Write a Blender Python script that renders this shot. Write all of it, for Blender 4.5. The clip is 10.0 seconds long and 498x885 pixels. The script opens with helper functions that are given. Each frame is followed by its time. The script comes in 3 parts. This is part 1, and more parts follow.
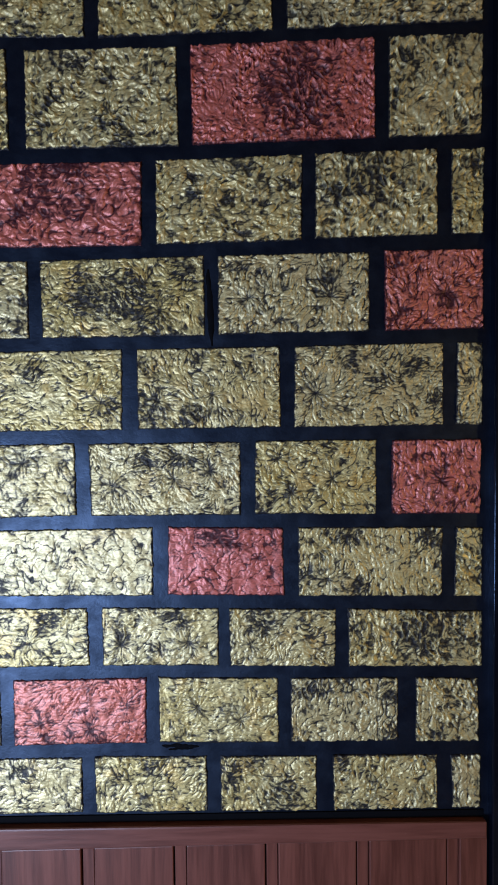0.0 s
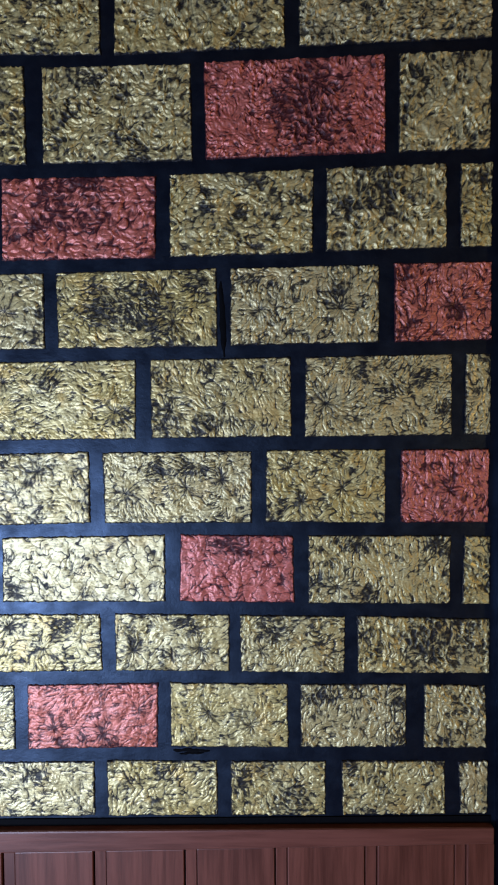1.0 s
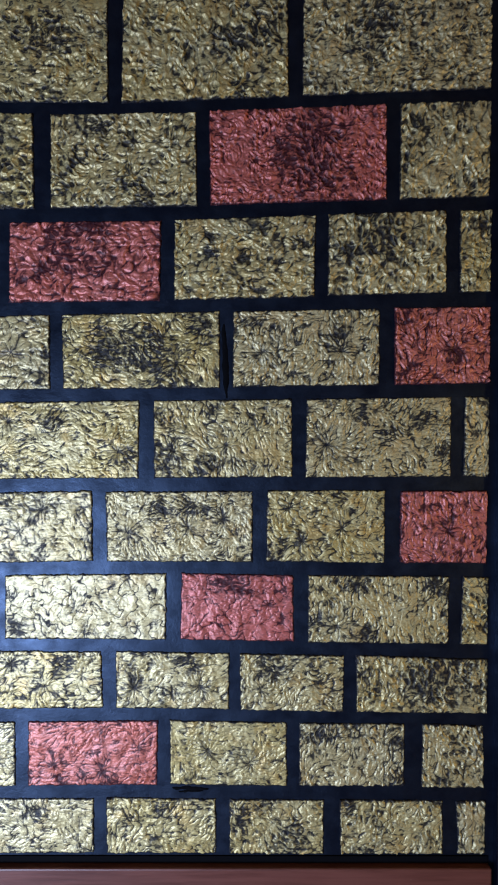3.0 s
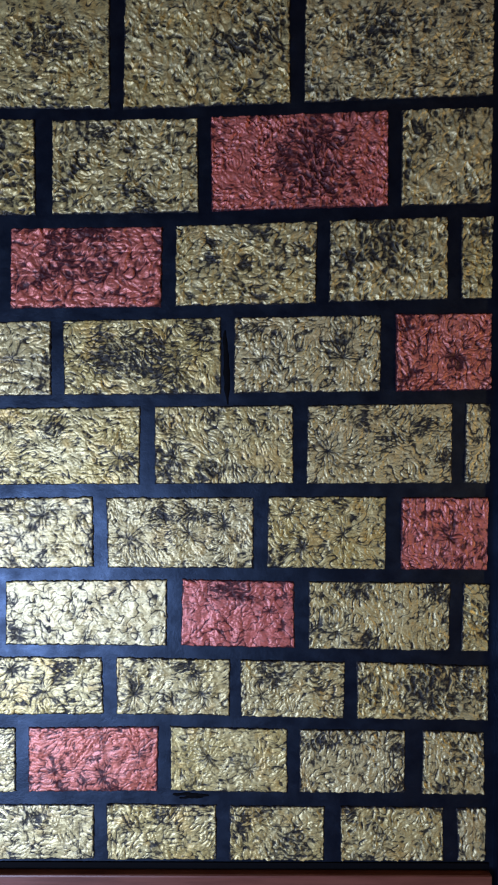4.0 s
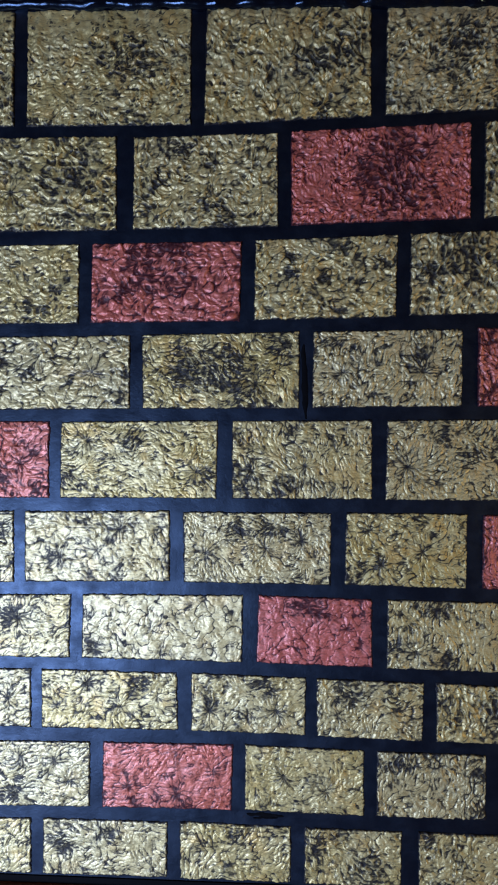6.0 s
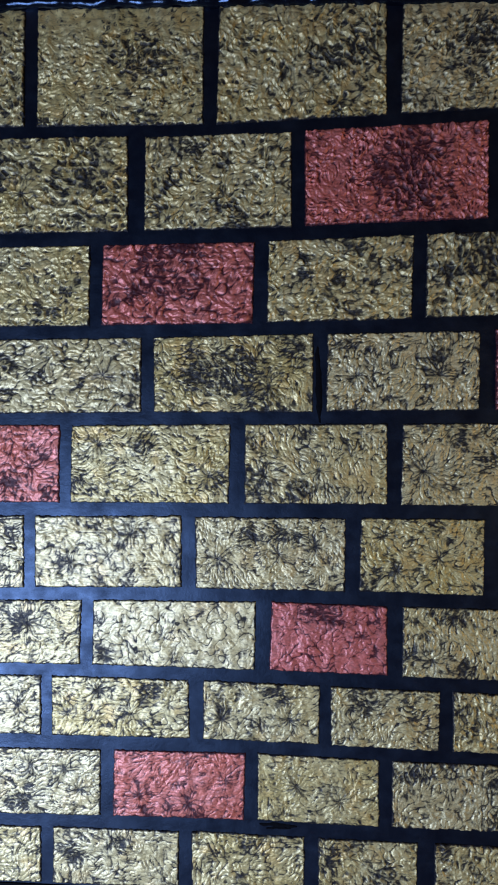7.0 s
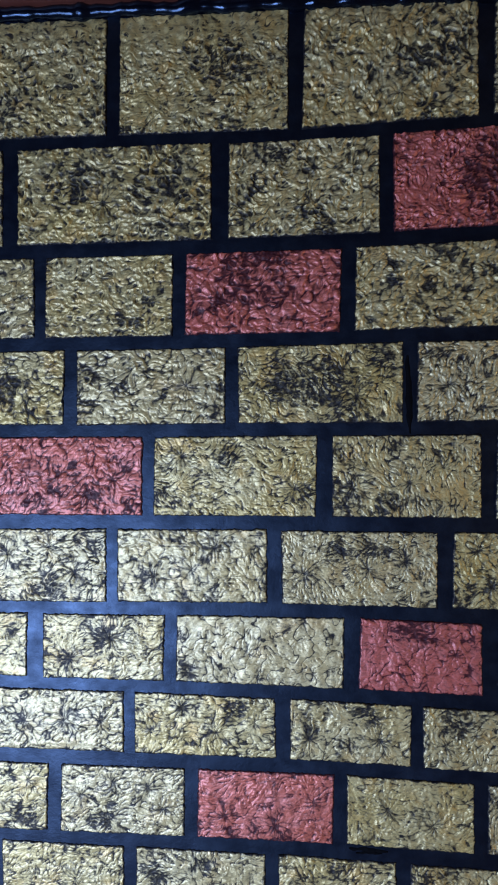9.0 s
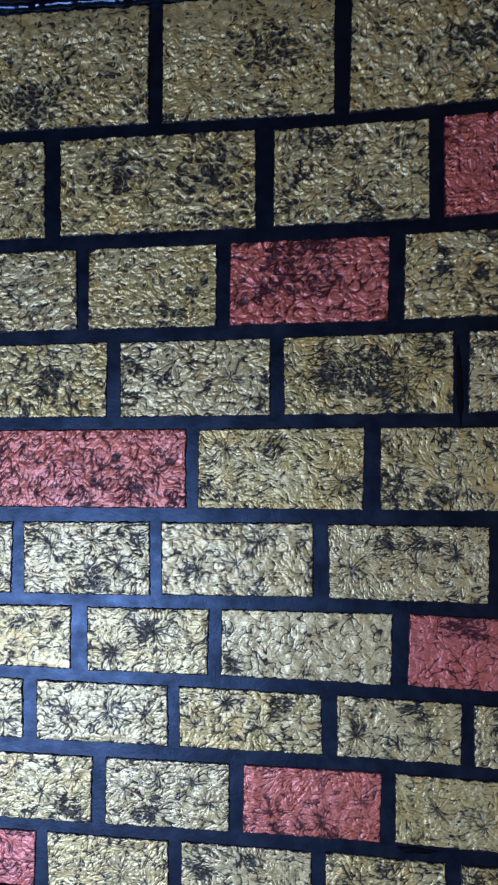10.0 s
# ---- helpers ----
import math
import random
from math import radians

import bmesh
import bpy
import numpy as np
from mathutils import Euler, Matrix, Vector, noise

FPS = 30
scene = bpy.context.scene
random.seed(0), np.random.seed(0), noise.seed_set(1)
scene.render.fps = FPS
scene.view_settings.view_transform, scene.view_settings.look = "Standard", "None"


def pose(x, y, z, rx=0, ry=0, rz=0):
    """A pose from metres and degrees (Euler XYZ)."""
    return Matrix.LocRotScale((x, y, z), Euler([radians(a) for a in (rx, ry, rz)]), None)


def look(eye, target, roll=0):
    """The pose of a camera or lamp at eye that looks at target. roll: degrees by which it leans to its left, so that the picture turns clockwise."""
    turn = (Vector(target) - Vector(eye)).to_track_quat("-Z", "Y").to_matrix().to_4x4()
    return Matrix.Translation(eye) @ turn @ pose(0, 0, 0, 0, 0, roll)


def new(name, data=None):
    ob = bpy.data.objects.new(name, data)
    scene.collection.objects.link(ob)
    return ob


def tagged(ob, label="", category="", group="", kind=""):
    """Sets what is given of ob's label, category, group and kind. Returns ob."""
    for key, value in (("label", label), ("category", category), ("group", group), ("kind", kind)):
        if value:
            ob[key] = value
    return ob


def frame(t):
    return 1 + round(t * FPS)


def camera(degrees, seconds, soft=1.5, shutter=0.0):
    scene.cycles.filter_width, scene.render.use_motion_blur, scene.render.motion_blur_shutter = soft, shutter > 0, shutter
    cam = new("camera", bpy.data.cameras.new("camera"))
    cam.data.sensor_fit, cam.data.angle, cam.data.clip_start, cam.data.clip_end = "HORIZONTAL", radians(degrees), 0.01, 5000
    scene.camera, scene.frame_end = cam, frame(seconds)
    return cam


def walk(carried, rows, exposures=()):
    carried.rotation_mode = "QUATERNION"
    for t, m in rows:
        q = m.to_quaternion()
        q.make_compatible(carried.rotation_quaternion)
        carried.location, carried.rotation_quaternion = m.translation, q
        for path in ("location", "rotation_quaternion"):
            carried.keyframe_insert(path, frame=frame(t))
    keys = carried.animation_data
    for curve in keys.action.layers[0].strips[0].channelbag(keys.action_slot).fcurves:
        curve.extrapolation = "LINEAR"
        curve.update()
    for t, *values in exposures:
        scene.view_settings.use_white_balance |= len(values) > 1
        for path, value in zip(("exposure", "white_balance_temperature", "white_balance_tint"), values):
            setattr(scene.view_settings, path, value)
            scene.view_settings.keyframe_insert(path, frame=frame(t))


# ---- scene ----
cam = camera(58.0, 10.0, soft=1.8)
# seconds, eye x y z, yaw, pitch, lean to the left
PATH = [
    (0.0, -0.6355, -0.5389, 1.3878, -1.068, -1.669, -0.548),
    (0.5, -0.6420, -0.5426, 1.3923, -0.897, -1.569, -0.479),
    (1.0, -0.6462, -0.5472, 1.3974, -0.754, -1.470, -0.347),
    (1.5, -0.6464, -0.5528, 1.4024, -0.707, -1.391, -0.183),
    (2.0, -0.6509, -0.5538, 1.4163, -0.721, -1.196, -0.008),
    (2.5, -0.6462, -0.5534, 1.4329, -0.660, -0.970, 0.098),
    (2.7, -0.6480, -0.5532, 1.4363, -0.752, -0.857, 0.123),
    (3.8, -0.6464, -0.5538, 1.4502, -0.603, -0.900, 0.216),
    (4.0, -0.6486, -0.5530, 1.4485, -0.682, -0.823, 0.240),
    (4.5, -0.6576, -0.5515, 1.4469, -0.578, -0.764, 0.308),
    (5.0, -0.6808, -0.5498, 1.4548, -0.112, -0.471, 0.525),
    (5.5, -0.7076, -0.5492, 1.4569, 0.598, -0.242, 0.653),
    (6.0, -0.7266, -0.5484, 1.4596, 1.104, -0.188, 0.625),
    (6.2, -0.7313, -0.5471, 1.4600, 1.384, -0.151, 0.633),
    (7.3, -0.7436, -0.5382, 1.4662, 1.538, -0.192, 0.642),
    (7.5, -0.7499, -0.5376, 1.4676, 1.402, -0.188, 0.629),
    (8.0, -0.7697, -0.5370, 1.4740, 1.679, -0.017, 0.495),
    (8.5, -0.7950, -0.5329, 1.4765, 2.170, 0.189, 0.405),
    (9.0, -0.8278, -0.5302, 1.4741, 2.978, 0.124, 0.462),
    (9.5, -0.8538, -0.5279, 1.4695, 3.780, -0.060, 0.488),
    (10.0, -0.8692, -0.5247, 1.4675, 4.293, -0.202, 0.418),
]


def aimed(x, y, z, yaw, pitch, roll):
    a, b = radians(yaw), radians(pitch)
    return look((x, y, z), (x - math.sin(a) * math.cos(b), y + math.cos(a) * math.cos(b), z + math.sin(b)), roll)


walk(cam, [(row[0], aimed(*row[1:])) for row in PATH], [(0.0, 0.32, 6650, 11.5), (4.5, 0.32, 6300, 15.5), (8.0, 0.12, 6000, 15), (10.0, 0.0, 5900, 17)])

# ---- light: daylight from a wide low window behind the viewer, on the left
world = bpy.data.worlds.new("sky")
scene.world = world
world.use_nodes = True
sky = world.node_tree.nodes.new("ShaderNodeTexSky")
sky.sky_type, sky.sun_disc, sky.sun_elevation, sky.sun_rotation = "NISHITA", False, radians(40), radians(60)
back = world.node_tree.nodes["Background"]
back.inputs["Strength"].default_value = 0.10
world.node_tree.links.new(sky.outputs["Color"], back.inputs["Color"])

LEFT, RIGHT, FRONT, TOP = -3.0, 1.2, -1.5, 2.55   # the room; the brick wall stands at y = 0
WIN = (-2.40, -1.30, 0.20, 1.10)                  # the window in the wall behind: x from, to, z from, to
day = bpy.data.lights.new("window_daylight", "AREA")
day.shape, day.size, day.size_y = "RECTANGLE", WIN[1] - WIN[0] - 0.1, WIN[3] - WIN[2] - 0.1
day.energy, day.color, day.spread = 19.5, (0.515, 0.665, 1.0), radians(104)
lamp = new("window_daylight", day)
lamp.matrix_world = look(((WIN[0] + WIN[1]) / 2, FRONT - 0.05, (WIN[2] + WIN[3]) / 2), (-1.22, 0, 0.98))

# unseen warm lamp beyond the post, added to light the upper and right bricks
WARM_FILL = (0.70, -0.64, 1.28)
glow = bpy.data.lights.new("warm_fill_light", "POINT")
glow.energy, glow.color, glow.shadow_soft_size = 9.0, (1.0, 0.75, 0.32), 0.035
new("warm_fill_light", glow).location = WARM_FILL


# ---- materials
class Nodes:
    """A few short calls to lay out a node material."""

    def __init__(self, name):
        self.mat = bpy.data.materials.new(name)
        self.mat.use_nodes = True
        self.tree = self.mat.node_tree
        self.bsdf = self.tree.nodes["Principled BSDF"]

    def put(self, socket, value):
        if isinstance(value, bpy.types.NodeSocket):
            self.tree.links.new(value, socket)
        else:
            socket.default_value = value

    def node(self, kind, out=0, props=(), **ins):
        n = self.tree.nodes.new(kind)
        for key, value in dict(props).items():
            setattr(n, key, value)
        for key, value in ins.items():
            slot = int(key[1:]) if key[0] == "i" and key[1:].isdigit() else key.replace("_", " ")
            self.put(n.inputs[slot], value)
        return n.outputs[out]

    def math(self, op, a, b=0.0, clamp=False):
        return self.node("ShaderNodeMath", props={"operation": op, "use_clamp": clamp}, i0=a, i1=b)

    def vec(self, op, a, b=(0, 0, 0), out=0):
        return self.node("ShaderNodeVectorMath", out, {"operation": op}, i0=a, i1=b)

    def scale(self, v, s):
        n = self.tree.nodes.new("ShaderNodeVectorMath")
        n.operation = "SCALE"
        self.put(n.inputs[0], v)
        self.put(n.inputs["Scale"], s)
        return n.outputs[0]

    def noise(self, v, scale, detail=3.0, rough=0.55, out=0):
        return self.node("ShaderNodeTexNoise", out, Vector=v, Scale=scale, Detail=detail, Roughness=rough)

    def step(self, v, lo, hi, a=0.0, b=1.0):
        return self.node("ShaderNodeMapRange", props={"interpolation_type": "SMOOTHSTEP"}, i0=v, i1=lo, i2=hi, i3=a, i4=b)

    def mix(self, f, a, b):
        n = self.tree.nodes.new("ShaderNodeMix")
        n.data_type = "RGBA"
        self.put(n.inputs[0], f)
        self.put(n.inputs[6], a if isinstance(a, bpy.types.NodeSocket) else (*a, 1))
        self.put(n.inputs[7], b if isinstance(b, bpy.types.NodeSocket) else (*b, 1))
        return n.outputs[2]

    def bump(self, height, distance, strength=1.0, normal=None):
        n = self.tree.nodes.new("ShaderNodeBump")
        self.put(n.inputs["Height"], height)
        n.inputs["Distance"].default_value, n.inputs["Strength"].default_value = distance, strength
        if normal is not None:
            self.put(n.inputs["Normal"], normal)
        return n.outputs[0]

    def surface(self, **ins):
        for key, value in ins.items():
            slot = self.bsdf.inputs[key.replace("_", " ")]
            if isinstance(value, tuple) and len(value) == 3:
                value = (*value, 1)
            self.put(slot, value)
        return self.mat

    def place(self):
        return self.node("ShaderNodeTexCoord", 3)


def foil(name, tints, ground, metal, rough):
    """Crumpled paper brushed with metal paint. The mesh carries "cover", how thickly the dry brush left paint on each fold."""
    m = Nodes(name)
    rnd = m.node("ShaderNodeObjectInfo", 5)
    rnd2 = m.math("FRACT", m.math("MULTIPLY", rnd, 37.7))
    p = m.vec("ADD", m.place(), m.node("ShaderNodeCombineXYZ", i0=m.math("MULTIPLY", rnd, 91.0), i1=0.0, i2=m.math("MULTIPLY", rnd2, 57.0)))
    cover = m.node("ShaderNodeAttribute", 2, {"attribute_name": "cover"})
    fine = m.noise(p, 420, 3, 0.6)
    hair = m.noise(m.vec("MULTIPLY", p, (1, 1, 2.2)), 190, 4, 0.62)
    worn = m.math("ADD", cover, m.math("ADD", m.math("MULTIPLY", m.math("SUBTRACT", fine, 0.5), 0.30), m.math("MULTIPLY", m.math("SUBTRACT", hair, 0.5), 0.40)))
    paint = m.step(worn, 0.0, 0.92)
    tone = m.step(m.noise(p, 17, 3), 0.35, 0.68)
    colour = m.mix(tone, tints[0], tints[1])
    colour = m.mix(m.step(m.noise(p, 31, 3), 0.52, 0.66, 0.0, 0.7), colour, tints[2])
    colour = m.mix(m.math("MULTIPLY", rnd2, 0.5), colour, tints[3])
    colour = m.mix(m.math("MULTIPLY", m.step(hair, 0.36, 0.58, 0.55, 0.0), 0.5), colour, (0.05, 0.045, 0.035))
    colour = m.mix(paint, ground, colour)
    height = m.math("ADD", m.math("MULTIPLY", fine, 0.5), hair)
    return m.surface(Base_Color=colour, Metallic=m.math("MULTIPLY", paint, metal), Normal=m.bump(height, 0.0005, 0.5), Coat_Weight=m.math("MULTIPLY", paint, 0.65), Coat_Roughness=0.42,
                     Specular_IOR_Level=m.math("ADD", m.math("MULTIPLY", paint, 0.32), 0.18),
                     Roughness=m.math("ADD", rough, m.math("MULTIPLY", m.math("SUBTRACT", m.noise(p, 80), 0.5), 0.25)))


def black_paint(name, rough):
    m = Nodes(name)
    p = m.place()
    brush = m.noise(m.vec("MULTIPLY", p, (0.7, 1, 1)), 48, 5, 0.62)
    speck = m.step(m.noise(p, 420, 2), 0.70, 0.76)
    worn = m.step(m.noise(p, 30, 5, 0.65), 0.58, 0.72)
    colour = m.mix(m.math("MULTIPLY", worn, 0.5), (0.0022, 0.003, 0.007), (0.005, 0.007, 0.016))
    colour = m.mix(m.math("MULTIPLY", speck, 0.25), colour, (0.10, 0.10, 0.11))
    height = m.math("ADD", brush, m.math("MULTIPLY", m.noise(p, 260, 3), 0.4))
    return m.surface(Base_Color=colour, Roughness=m.math("ADD", rough, m.math("MULTIPLY", m.math("SUBTRACT", brush, 0.4), 0.50)), Specular_IOR_Level=m.step(m.noise(p, 26, 4, 0.6), 0.30, 0.72, 0.38, 0.80), Specular_Tint=(0.45, 0.66, 1.0),
                     Normal=m.bump(height, 0.0007, 0.7))


def wood(name, along, dark, light, rough):
    """Stained boards; along: the axis of the grain."""
    m = Nodes(name)
    rnd = m.node("ShaderNodeObjectInfo", 5)
    p = m.vec("ADD", m.place(), m.node("ShaderNodeCombineXYZ", i0=m.math("MULTIPLY", rnd, 13.0), i1=0.0, i2=m.math("MULTIPLY", rnd, 7.0)))
    long = (1, 1, 0.06) if along == "z" else (0.06, 1, 1)
    q = m.vec("MULTIPLY", p, long)
    q = m.vec("ADD", q, m.scale(m.vec("SUBTRACT", m.noise(m.vec("MULTIPLY", p, long), 22, 2, 0.5, 1), (0.5, 0.5, 0.5)), 0.02))
    grain = m.noise(q, 150, 6, 0.7)
    band = m.noise(q, 38, 3)
    f = m.step(m.math("ADD", m.math("MULTIPLY", grain, 0.6), m.math("MULTIPLY", band, 0.5)), 0.38, 0.72)
    colour = m.mix(f, dark, light)
    scuff = m.step(m.noise(p, 55, 5, 0.7), 0.66, 0.76)
    colour = m.mix(m.math("MULTIPLY", scuff, 0.18), colour, (0.35, 0.24, 0.20))
    return m.surface(Base_Color=colour, Roughness=m.math("ADD", rough, m.math("MULTIPLY", grain, 0.15)), Normal=m.bump(grain, 0.0005, 0.4), Specular_IOR_Level=0.5)


def plain(name, colour, rough, scale=9.0, shine=0.5):
    m = Nodes(name)
    p = m.place()
    n = m.noise(p, scale, 5, 0.6)
    c = m.mix(m.step(n, 0.3, 0.7), tuple(v * 0.88 for v in colour), colour)
    return m.surface(Base_Color=c, Roughness=rough, Specular_IOR_Level=shine, Normal=m.bump(m.noise(p, 160, 3), 0.001, 0.4))


GOLD = foil("gold_foil", [(0.62, 0.475, 0.15), (0.70, 0.58, 0.25), (0.66, 0.435, 0.11), (0.69, 0.595, 0.335)], (0.010, 0.010, 0.013), 0.50, 0.53)
RED = foil("red_foil", [(0.64, 0.160, 0.092), (0.67, 0.200, 0.140), (0.62, 0.16, 0.09), (0.58, 0.13, 0.13)], (0.042, 0.010, 0.014), 0.38, 0.53)
BLACK = black_paint("black_gloss_paint", 0.39)
LACQUER = black_paint("black_lacquer", 0.13)
MAHOGANY = wood("mahogany_upright", "z", (0.075, 0.020, 0.013), (0.165, 0.050, 0.033), 0.36)
MAHOGANY_RAIL = wood("mahogany_rail", "x", (0.080, 0.022, 0.015), (0.165, 0.053, 0.037), 0.34)
# dull paint of the smears, and the shade of the strip above the wainscot
MATT = plain("matt_black_paint_and_shade", (0.0025, 0.0028, 0.004), 0.85, shine=0.06)
PLASTER = plain("tan_plaster", (0.25, 0.18, 0.10), 0.8)
CEILING = plain("ceiling_paint", (0.40, 0.33, 0.22), 0.85)
FLOOR = plain("floor_screed", (0.33, 0.30, 0.27), 0.5)


# ---- building blocks
def box(bm, x0, x1, y0, y1, z0, z1, bevel=0.0):
    made = bmesh.ops.create_cube(bm, size=1.0)["verts"]
    for v in made:
        v.co = Vector(((x0 + x1) / 2 + v.co.x * (x1 - x0), (y0 + y1) / 2 + v.co.y * (y1 - y0), (z0 + z1) / 2 + v.co.z * (z1 - z0)))
    if bevel:
        edges = list({e for v in made for e in v.link_edges})
        bmesh.ops.bevel(bm, geom=edges, offset=bevel, segments=2, profile=0.5, affect="EDGES")


def part(name, bm, material, parent=None, label=""):
    me = bpy.data.meshes.new(name)
    bm.to_mesh(me)
    bm.free()
    me.materials.append(material)
    ob = new(name, me)
    if parent is not None:
        ob.parent = parent
    return tagged(ob, label)


def slab(name, material, label, category, *spans, bevel=0.0):
    bm = bmesh.new()
    for s in spans:
        box(bm, *s, bevel=bevel)
    return tagged(part(name, bm, material), label, category, kind="structure")


# ---- the room
EDGE = -0.3405                                    # where the bricks end against the post
wall = slab("wall_north", BLACK, "black gloss painted wall set with crumpled foil bricks", "wall",
            (LEFT, EDGE + 0.06, 0.0, 0.15, 0.0, TOP))
slab("wall_return", PLASTER, "plain tan plaster wall beyond the black post", "wall", (EDGE + 0.06, RIGHT, 0.0, 0.15, 0.0, TOP))
slab("wall_west", PLASTER, "plain tan plaster side wall", "wall", (LEFT - 0.15, LEFT, FRONT - 0.15, 0.15, 0.0, TOP))
slab("wall_east", PLASTER, "plain tan plaster side wall", "wall", (RIGHT, RIGHT + 0.15, FRONT - 0.15, 0.15, 0.0, TOP))
slab("wall_south", PLASTER, "plain tan plaster wall with a low window opening", "wall",
     (LEFT, WIN[0], FRONT - 0.15, FRONT, 0.0, TOP), (WIN[1], RIGHT, FRONT - 0.15, FRONT, 0.0, TOP),
     (WIN[0], WIN[1], FRONT - 0.15, FRONT, 0.0, WIN[2]), (WIN[0], WIN[1], FRONT - 0.15, FRONT, WIN[3], TOP))
slab("floor", FLOOR, "plain grey brown screed floor", "floor", (LEFT - 0.15, RIGHT + 0.15, FRONT - 0.15, 0.15, -0.12, 0.0))
slab("ceiling", CEILING, "plain beige painted ceiling", "ceiling", (LEFT - 0.15, RIGHT + 0.15, FRONT - 0.15, 0.15, TOP, TOP + 0.12))

# black lacquered post at the end of the bricks
bm = bmesh.new()
box(bm, EDGE + 0.0075, EDGE + 0.0775, -0.0105, 0.0, 0.0, TOP - 0.002)
arris = [e for e in bm.edges if abs(e.verts[0].co.z - e.verts[1].co.z) > 1 and e.verts[0].co.y < -0.005]
bmesh.ops.bevel(bm, geom=arris, offset=0.002, segments=6, profile=0.5, affect="EDGES")
for f in bm.faces:
    f.smooth = abs(f.normal.x) < 0.999 and abs(f.normal.y) < 0.999 and abs(f.normal.z) < 0.5
tagged(part("corner_post", bm, LACQUER), "black lacquered upright post beside the foil bricks", "post", kind="structure")

# wooden rail over the bricks, with a glossy black bead under it
rail = slab("upper_rail", MAHOGANY_RAIL, "dark mahogany rail above the top course of bricks", "trim",
            (LEFT + 0.002, EDGE - 0.001, -0.028, 0.0, 1.998, 2.10), bevel=0.003)
bm = bmesh.new()
rings = []
for k in range(521):
    x = LEFT + 0.002 + (EDGE - LEFT - 0.004) * k / 520
    size = 0.0080 + 0.0022 * noise.noise((x * 22, 0, 3)) + 0.0024 * noise.noise((x * 75, 5, 0))
    dy, dz = 0.0040 * noise.noise((x * 48, 7, 0)), 0.0020 * noise.noise((x * 30, 0, 9))
    rings.append([bm.verts.new((x, -0.001 + dy - size * math.cos(a), 1.9915 + dz + size * math.sin(a))) for a in (2 * math.pi * n / 14 for n in range(14))])
for a, b in zip(rings, rings[1:]):
    for n in range(14):
        bm.faces.new((a[n], a[(n + 1) % 14], b[(n + 1) % 14], b[n])).smooth = True
bmesh.ops.recalc_face_normals(bm, faces=bm.faces)
bead = tagged(part("bead", bm, LACQUER), "uneven glossy black bead under the wooden rail", "trim", kind="structure")


# added holder and cord for the unseen warm lamp
def pendant():
    base = new("unseen_pendant")
    base.location = (WARM_FILL[0], WARM_FILL[1], TOP)
    tagged(base, "small dark unseen lamp holder hanging from the ceiling, added for the warm fill", "lamp")
    bm = bmesh.new()
    bmesh.ops.create_cone(bm, cap_ends=True, segments=10, radius1=0.003, radius2=0.003, depth=TOP - WARM_FILL[2] - 0.115, matrix=Matrix.Translation((0, 0, -(TOP - WARM_FILL[2] - 0.115) / 2)))
    part("cord", bm, LACQUER, base)
    bm = bmesh.new()
    bmesh.ops.create_cone(bm, cap_ends=True, segments=20, radius1=0.019, radius2=0.014, depth=0.05, matrix=Matrix.Translation((0, 0, WARM_FILL[2] - TOP + 0.09)))
    part("socket", bm, MAHOGANY, base)


pendant()


# ---- wainscot: tongued boards under a cap rail
def wainscot():
    base = new("wainscot")
    base.location = (0, 0, 0)
    tagged(base, "mahogany stained wainscot of tongued boards under the bricks", "wainscot", kind="structure")
    pitch, tongue, top = 0.1112, 0.016, 0.8850
    bm = bmesh.new()
    box(bm, -pitch / 2 + tongue, pitch / 2 - 0.0004, -0.0085, 0.0, 0.0, top, bevel=0.0012)
    box(bm, -pitch / 2 + 0.0015, -pitch / 2 + tongue - 0.0010, -0.0062, 0.0, 0.0, top - 0.0006, bevel=0.0008)
    first = part("plank", bm, MAHOGANY, base)
    n = 18
    for k in range(n):
        ob = first if k == 0 else new("plank", first.data)
        ob.parent = base
        ob.location = (-0.4993 + pitch * 1.5 - pitch * k, 0, 0)
        if k == 0:
            # the last board is cut to fit against the post
            me = first.data.copy()
            for v in me.vertices:
                v.co.x = min(v.co.x, EDGE + 0.0015 - ob.location.x)
            last = me
    bm = bmesh.new()
    box(bm, LEFT + 0.01, EDGE + 0.0015, -0.0098, 0.0, 0.8850, 0.9058, bevel=0.002)
    for v in bm.verts:
        if v.co.z > 0.89:
            v.co.z += -0.0105 * (v.co.x - EDGE)
    part("cap_rail", bm, MAHOGANY_RAIL, base)
    first.data = last
    return base


wainscot()

# dark strip standing in for the shaded black recess under the lowest course
bm = bmesh.new()
box(bm, LEFT + 0.01, EDGE + 0.0015, -0.0015, 0.0, 0.9060, 0.9145, bevel=0.0005)
for v in bm.verts:
    v.co.z += -0.0100 * (v.co.x - EDGE)
tagged(part("shade_strip", bm, MATT), "matt black strip standing in for the shaded recess between wainscot and bricks", "trim", kind="structure")


